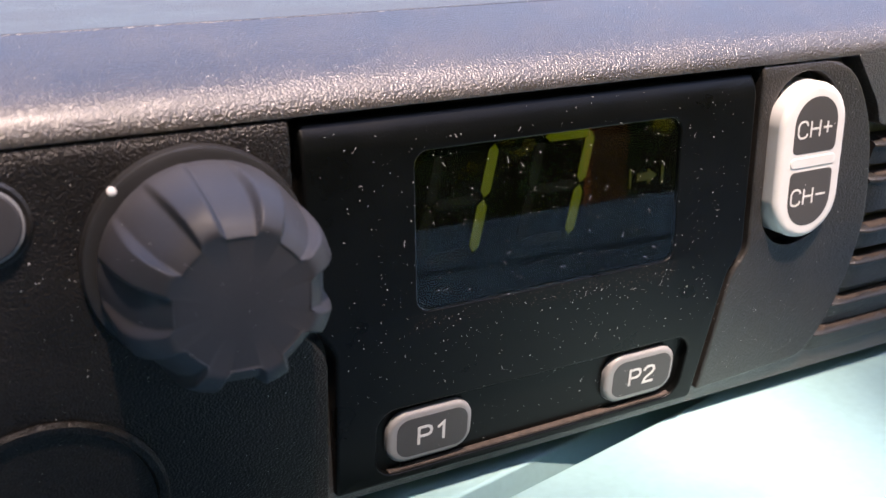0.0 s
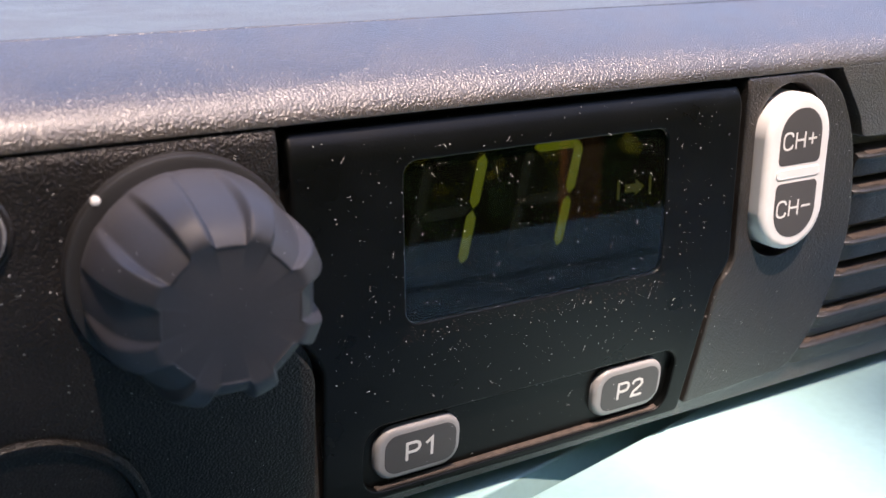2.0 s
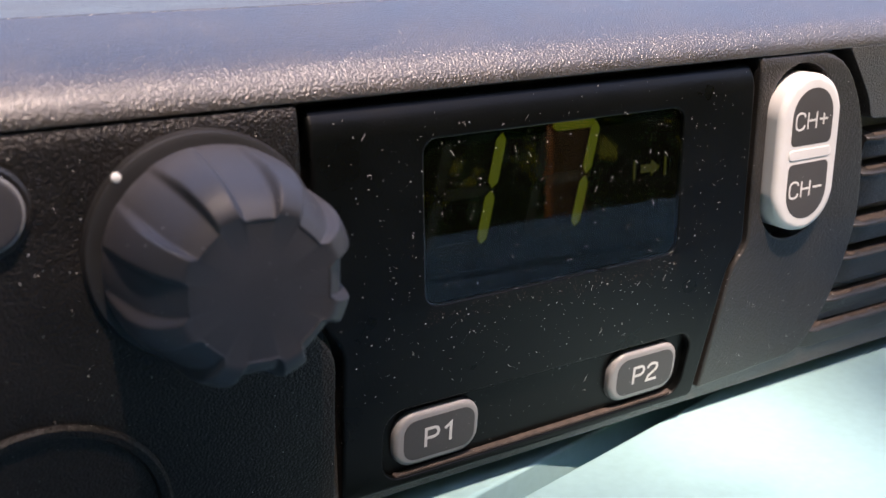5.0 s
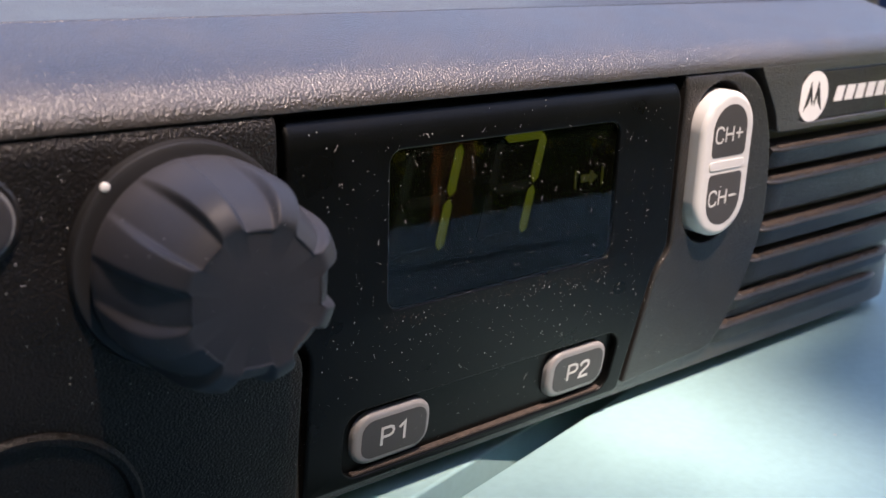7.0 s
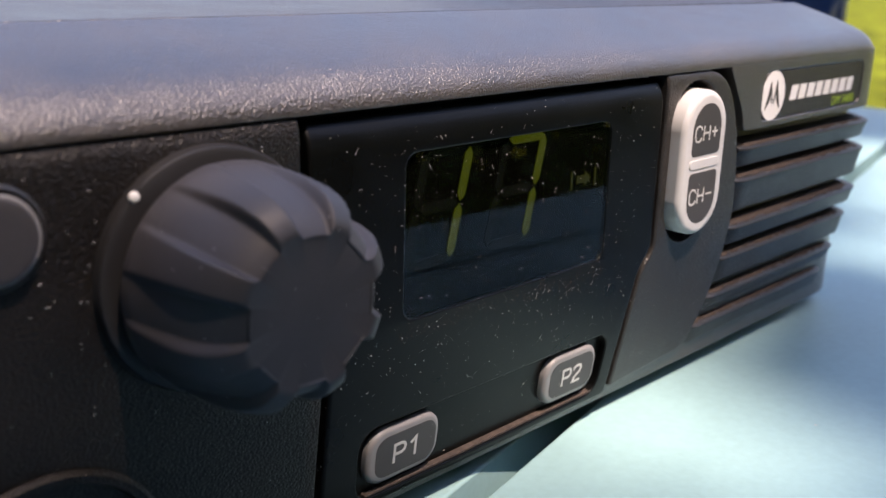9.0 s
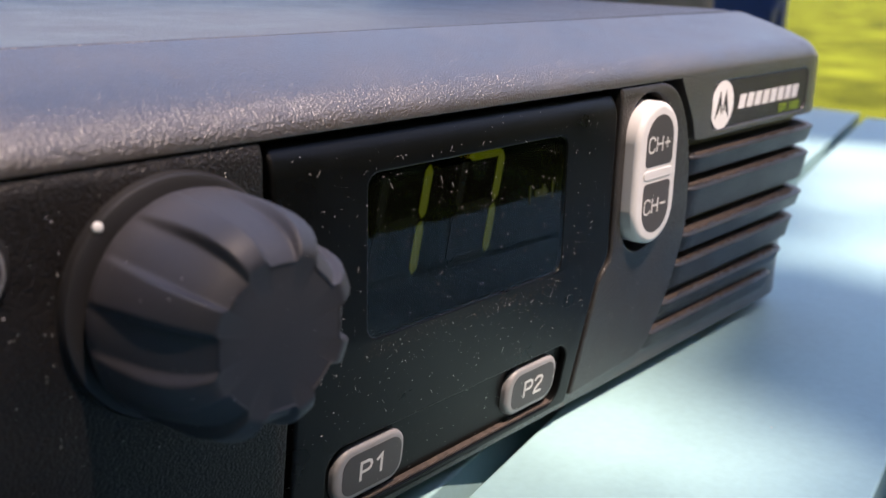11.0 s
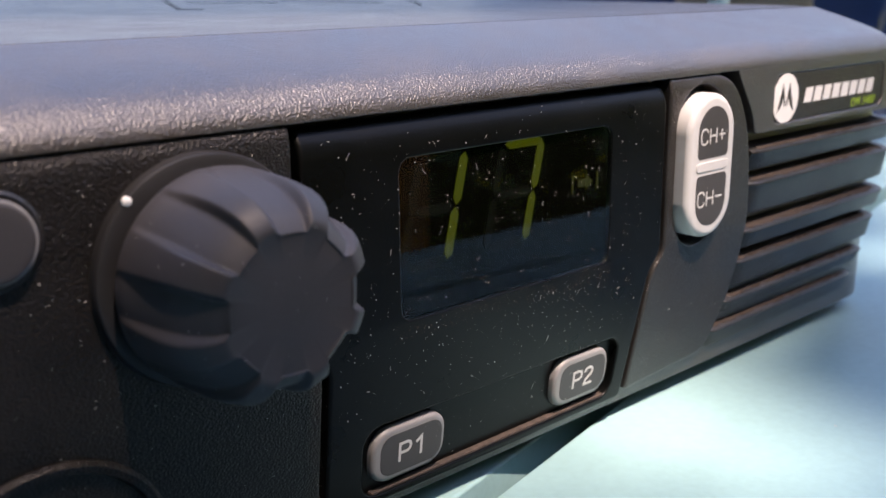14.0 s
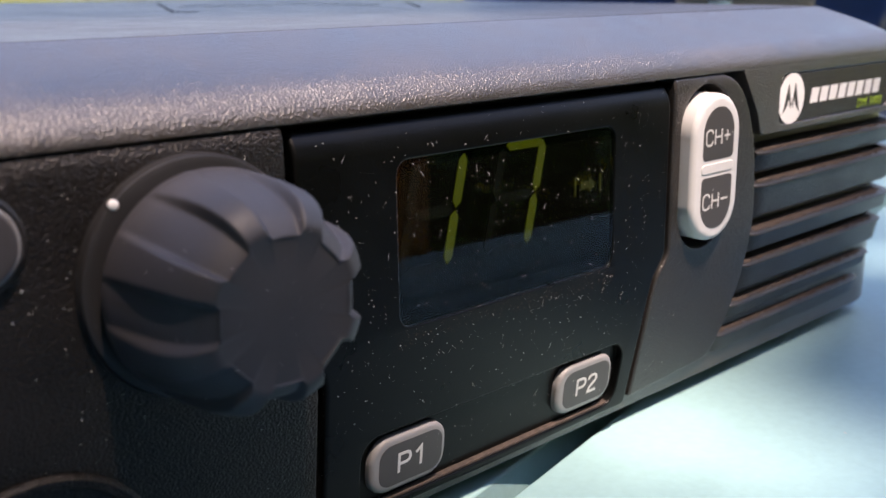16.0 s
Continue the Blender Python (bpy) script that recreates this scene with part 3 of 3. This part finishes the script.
part("volume_knob", lathe([(9.2, -1.1), (9.3, -2.0), (10.1, -2.1), (10.35, -2.6), (10.35, -4), (10.28, -6), (10.15, -8), (9.95, -9.6), (9.6, -11.0), (9.15, -12.1), (8.55, -13.0),
                           (8.0, -13.5), (7.5, -13.85), (7.15, -14.05), (6.85, -14.15), (6.5, -14.12), (6.2, -14.0), (3, -13.95)], KX, KZ, 480, knob_radius), M_KNOB, radio, "eight-ribbed dark rubber volume knob with dust specks")

# power key and microphone socket
part("key_rim", lathe([(4.3, 1), (4.3, -0.15), (4.0, -0.35), (3.7, -0.2), (3.6, 0.5)], 30.6, 37.2, 40), M_TRIM, radio)
part("power_key", lathe([(3.5, 1), (3.5, -0.7), (3.2, -1.1), (2.5, -1.25)], 30.6, 37.2, 40), M_KNOB, radio, "round power key with a pale ring for its rim's glint")
# Pale ring painted for the glint along the key's rim.
part("rim_glint", lathe([(3.5, -0.6), (3.62, -0.75), (3.5, -0.9), (3.3, -0.9)], 30.6, 37.2, 40), M_KEY, radio)


def socket():
    bm = lathe([(11.8, 2.0), (11.8, -0.2), (11.4, -0.7), (10.7, -0.6), (10.4, 0.0), (10.3, 3.2), (8, 3.3)], 32.6, 5.0, 64)
    for v in bm.verts:
        v.co.y += lean(v.co.z)
        v.co.z = max(v.co.z, -2.5)
    return bm


part("microphone_socket", socket(), M_FRONT, radio, "round microphone socket with a raised rim")
# Dark disc puts the recess's shade into its colour.
part("socket_cap", lathe([(10.2, 3.2), (10.2, 2.7), (9.4, 2.4), (3, 2.3)], 32.6, 5.2, 48), M_DARK, radio, "dark disc coloured for the shade in the socket's recess")
for fx in (30, 170):
    for fy in (25, 190):
        part("foot", lathe([(5, 0), (5, 3.2)], 0, 0, 20), M_DARK, radio)
        bpy.context.scene.collection.objects[-1].matrix_local = pose(fx * MM, fy * MM, (TABLE_Z + 0.02) * MM, 90)


def dust(seed, flecks, fibres, x0, x1, z0, z1, y_of, mat=None, label="pale dust flecks and fibres on the front"):
    """Pale flecks and fibres lying on the front."""
    rnd = random.Random(seed)
    verts, faces = [], []
    for i in range(flecks):
        x, z = rnd.uniform(x0, x1), rnd.uniform(z0, z1)
        r = 0.019 + 0.08 * rnd.random() ** 5
        y = y_of(x, z)
        k = len(verts)
        t = rnd.uniform(0, 6.28)
        for q in range(5):
            rr = r * rnd.uniform(0.6, 1.3)
            verts.append((x + rr * math.cos(t + q * 1.257), y - 0.01, z + rr * math.sin(t + q * 1.257)))
        verts.append((x, y - 0.06, z))
        for q in range(5):
            faces.append((k + q, k + (q + 1) % 5, k + 5))
    for i in range(fibres):
        x, z, t, c = rnd.uniform(x0, x1), rnd.uniform(z0, z1), rnd.gauss(1.3, 0.8), rnd.uniform(-1.2, 1.2)
        w, step = 0.02, rnd.uniform(0.05, 0.16)
        k = len(verts)
        for q in range(6):
            y = y_of(x, z) - 0.03
            verts += [(x - w * math.sin(t), y, z + w * math.cos(t)), (x + w * math.sin(t), y, z - w * math.cos(t))]
            x, z, t = x + step * math.cos(t), z + step * math.sin(t), t + c * 0.3
        faces += [(k + 2 * q, k + 2 * q + 1, k + 2 * q + 3, k + 2 * q + 2) for q in range(5)]
    me = bpy.data.meshes.new("dust")
    me.from_pydata([tuple(c * MM for c in v) for v in verts], [], faces)
    me.materials.append(mat or M_STREAK)
    ob = new("dust", me)
    ob.parent = radio
    return tagged(ob, label, kind="stuff")


dust(3, 760, 40, 64.5, 117.0, 9.5, 40.0, lambda x, z: 0.07 if 73.2 < x < 109 and 20.4 < z < 38.4 else lean(z) - 0.03)
dust(5, 80, 0, 72.0, 109.0, 14.0, 20.0, lambda x, z: lean(z) - 0.03)
dust(6, 520, 0, 72.0, 110.0, 17.8, 20.0, lambda x, z: lean(z) - 0.02, M_BROWN, "brown dust below the display window")
dust(8, 60, 4, 71.0, 110.0, -0.5, 7.5, lambda x, z: lean(z) + 1.07 if abs((x - 91) / 1.0) < 9 else lean(z) - 0.05)
dust(9, 120, 0, 118.0, 143.0, 1.0, 19.0, lambda x, z: lean(z) - 0.02)
dust(11, 160, 6, 20.0, 58.0, 18.0, 41.0, lambda x, z: lean(z) - 0.02)

# ---- things behind the radio ----
def bag():
    bm = bmesh.new()
    bmesh.ops.create_grid(bm, x_segments=40, y_segments=24, size=1)
    for v in bm.verts:
        u, w = v.co.x, v.co.y
        a = u * math.pi
        k = (1 - max(0, w) ** 4 * 0.5) * (1 + 0.10 * noise.noise(Vector((math.cos(a) * 2, math.sin(a) * 2, w * 2))))
        fold = 5 * noise.noise(Vector((math.cos(a) * 5, math.sin(a) * 5, w * 4 + 3)))
        v.co = Vector((math.cos(a) * (60 * k + fold), math.sin(a) * (112 * k + fold), (w + 1) * 75))
    bmesh.ops.remove_doubles(bm, verts=bm.verts, dist=0.5)
    edges = [e for e in bm.edges if e.is_boundary]
    bmesh.ops.holes_fill(bm, edges=edges)
    return bm


blue = thing("bag", "dark blue cloth bag standing on the turquoise table", "bag")
part("bag_body", bag(), M_BLUE, blue)
part("bag_strap", block(-8, 8, -114, -106, 20, 140, 3), M_BLUE, blue)
blue.matrix_world = pose(0.452, 0.238, TABLE_Z * MM, 0, 0, 12)

# Tan block stands in for an unidentified tan and silvery thing.
pouch = thing("pouch", "small tan block with a bright fitting, standing in for something unidentified", "pouch")
part("tan_block", block(-26, 26, -14, 14, 0, 74, 8, 4), M_TAN, pouch)
part("bright_fitting", lathe([(3, -14), (3, -18), (5, -18.5), (5, -20), (2, -21)], -10, 58, 24), M_STEEL, pouch, "bright metal fitting")
pouch.matrix_world = pose(0.368, 0.140, TABLE_Z * MM, 0, 0, -55)

# ---- ground ----
def meadow():
    bm = bmesh.new()
    bmesh.ops.create_grid(bm, x_segments=60, y_segments=60, size=1)
    for v in bm.verts:
        r = v.co.length
        v.co *= 6000 if r <= 0.9 else 200000
        v.co.z = -720
    return bm


tagged(part("ground", meadow(), M_GRASS), "sunlit yellow-green meadow", "ground", kind="structure")


def blades():
    bm = bmesh.new()
    rnd = random.Random(4)
    for i in range(9000):
        d = 900 + 3600 * rnd.random() ** 1.4
        az = radians(20 + 90 * rnd.random())
        x, y = d * math.sin(az), d * math.cos(az)
        h, w, t = rnd.uniform(40, 170), rnd.uniform(4, 10), rnd.uniform(0, 6.28)
        dx, dy = math.cos(t) * w, math.sin(t) * w
        bx, by = rnd.uniform(-50, 50), rnd.uniform(-50, 50)
        a, b = bm.verts.new((x - dx, y - dy, -721)), bm.verts.new((x + dx, y + dy, -721))
        c, e = bm.verts.new((x + dx * 0.7 + bx * 0.4, y + dy * 0.7 + by * 0.4, -720 + h * 0.6)), bm.verts.new((x - dx * 0.7 + bx * 0.4, y - dy * 0.7 + by * 0.4, -720 + h * 0.6))
        f = bm.verts.new((x + bx, y + by, -720 + h))
        bm.faces.new((a, b, c, e))
        bm.faces.new((e, c, f))
    return bm


tagged(part("grass", blades(), M_BLADE, smooth=False), "long sunlit grass blades", "grass", kind="stuff")


# ---- unseen tree, added to shade the table and shape the sunlight ----
def leaves():
    rnd = random.Random(12)
    verts, faces = [], []
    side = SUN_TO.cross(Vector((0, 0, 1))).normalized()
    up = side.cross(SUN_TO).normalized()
    # Wanted sun patches; leaves are left out along these sun lines.
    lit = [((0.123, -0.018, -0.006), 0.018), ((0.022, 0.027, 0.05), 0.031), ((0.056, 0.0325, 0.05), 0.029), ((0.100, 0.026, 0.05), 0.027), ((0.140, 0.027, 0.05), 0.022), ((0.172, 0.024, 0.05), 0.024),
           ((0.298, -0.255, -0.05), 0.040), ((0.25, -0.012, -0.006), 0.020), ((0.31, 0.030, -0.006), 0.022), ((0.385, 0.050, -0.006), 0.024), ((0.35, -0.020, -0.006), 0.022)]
    sun_gaps = []
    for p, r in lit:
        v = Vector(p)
        sun_gaps.append((v.dot(side), v.dot(up), r - 0.010))
    for i in range(7600):
        wide = 1.2 if i % 2 else 0.5
        a, b, d = rnd.uniform(-wide, wide), rnd.uniform(-wide, wide), rnd.uniform(3.8, 4.8)
        if a * a + b * b > 1.35 * (1 + 0.4 * noise.noise(Vector((a * 2, b * 2, 1)))):
            continue
        s = rnd.uniform(0.028, 0.05)
        if any((a - u) ** 2 + (b - w) ** 2 < (q + s * 1.1) ** 2 for u, w, q in sun_gaps):
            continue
        c = SUN_TO * d + side * a + up * b
        m = Matrix.Translation(c) @ Euler((rnd.uniform(-0.7, 0.7), rnd.uniform(-0.7, 0.7), rnd.uniform(0, 6.28))).to_matrix().to_4x4()
        k = len(verts)
        for x, y, z in ((-1.4, 0, 0), (-0.5, -0.75, 0.1), (0.6, -0.6, 0.1), (1.5, 0, -0.15), (0.6, 0.6, 0.1), (-0.5, 0.75, 0.1), (0, 0, -0.05)):
            verts.append(tuple(m @ Vector((x * s, y * s, z * s))))
        faces += [(k + q, k + (q + 1) % 6, k + 6) for q in range(6)]
    for i in range(6500):
        az, el = rnd.uniform(0, 2 * math.pi), math.asin(rnd.uniform(0.30, 1.0))
        d = rnd.uniform(4.2, 5.4)
        c = Vector((math.cos(az) * math.cos(el), math.sin(az) * math.cos(el), math.sin(el))) * d
        # Kept open to the right and behind, to let more sky in.
        if c.x > 0.6 or c.y > 0.15 * c.z - 0.25 * abs(c.x) or Vector((c.dot(side), c.dot(up))).length < 0.8:
            continue
        s = rnd.uniform(0.12, 0.19)
        m = Matrix.Translation(c) @ Euler((rnd.uniform(-0.9, 0.9), rnd.uniform(-0.9, 0.9), rnd.uniform(0, 6.28))).to_matrix().to_4x4()
        k = len(verts)
        for x, y, z in ((-1.4, 0, 0), (-0.5, -0.75, 0.1), (0.6, -0.6, 0.1), (1.5, 0, -0.15), (0.6, 0.6, 0.1), (-0.5, 0.75, 0.1), (0, 0, -0.05)):
            verts.append(tuple(m @ Vector((x * s, y * s, z * s))))
        faces += [(k + q, k + (q + 1) % 6, k + 6) for q in range(6)]
    me = bpy.data.meshes.new("shade_crown")
    me.from_pydata(verts, [], faces)
    me.materials.append(M_LEAF)
    return me


def limb(points, r0, r1):
    bm = bmesh.new()
    rows = []
    for k, p in enumerate(points):
        r = r0 + (r1 - r0) * k / (len(points) - 1)
        rows.append([bm.verts.new((p[0] + r * math.cos(q * 0.524), p[1] + r * math.sin(q * 0.524), p[2])) for q in range(12)])
    for p, q in zip(rows, rows[1:]):
        for i in range(12):
            bm.faces.new((p[i], p[(i + 1) % 12], q[(i + 1) % 12], q[i]))
    bm.faces.new(rows[0])
    bm.faces.new(rows[-1])
    return bm


tree = thing("tree", "unseen leafy tree added to shade the table, with gaps aimed for sun", "tree")
part("trunk", limb([(-2100, -3000, -725), (-2080, -2960, 600), (-2020, -2900, 2000), (-1900, -2600, 3300), (-1700, -2200, 4300)], 150, 40), M_BARK, tree)
part("limb", limb([(-1900, -2600, 3250), (-1600, -2000, 3900), (-1400, -1400, 4300), (-1200, -900, 4500)], 45, 10), M_BARK, tree)
shade_crown = new("shade_crown", leaves())
shade_crown.parent = tree


# ---- hedge on the near side, which the display mirrors; left side added for shade ----
def hedge_leaves():
    rnd = random.Random(21)
    verts, faces = [], []
    for i in range(15000):
        h = rnd.random()
        z = -0.72 + 3.0 * h
        if i < 9000:
            x = rnd.uniform(-4.5, 5.0)
            y = -1.9 - 0.9 * rnd.random() - 0.5 * h * h + 0.35 * noise.noise(Vector((x * 1.3, z * 1.3, 2)))
        else:
            # Unseen left side, added to block sky from the left.
            y = rnd.uniform(-2.4, 2.6)
            x = -1.3 - 0.7 * rnd.random() - 0.4 * h * h + 0.3 * noise.noise(Vector((y * 1.3, z * 1.3, 5)))
        s = rnd.uniform(0.05, 0.09)
        m = Matrix.Translation((x, y, z)) @ Euler((rnd.uniform(0.4, 2.4), rnd.uniform(-0.7, 0.7), rnd.uniform(0, 6.28))).to_matrix().to_4x4()
        k = len(verts)
        for p in ((-1.4, 0, 0), (-0.4, -0.8, 0.1), (0.7, -0.6, 0.1), (1.5, 0, -0.15), (0.7, 0.6, 0.1), (-0.4, 0.8, 0.1)):
            verts.append(tuple(m @ (Vector(p) * s)))
        faces.append(tuple(range(k, k + 6)))
    me = bpy.data.meshes.new("hedge")
    me.from_pydata(verts, [], faces)
    me.materials.append(M_LEAF)
    return me


tagged(new("hedge", hedge_leaves()), "dense dark green hedge of broad leaves, its unseen left side added for shade", "hedge", kind="stuff")


# ---- stand-in for an unidentified upright, placed to fit the display's mirror image ----
stake = thing("mirrored_upright", "orange-brown upright post, standing in for an unidentified mirrored thing", "stake")
part("post", block(-8, 8, -8, 8, -740, 60, 2), M_UPRIGHT, stake)
tip = part("point", lathe([(7.5, -70), (5.0, -82), (1.0, -92)], 0, 0, 12), M_UPRIGHT, stake)
tip.matrix_local = pose(0, 0, -0.011, -90)
stake.matrix_world = pose(0.290, -0.255, 0, 0, 0, 25)
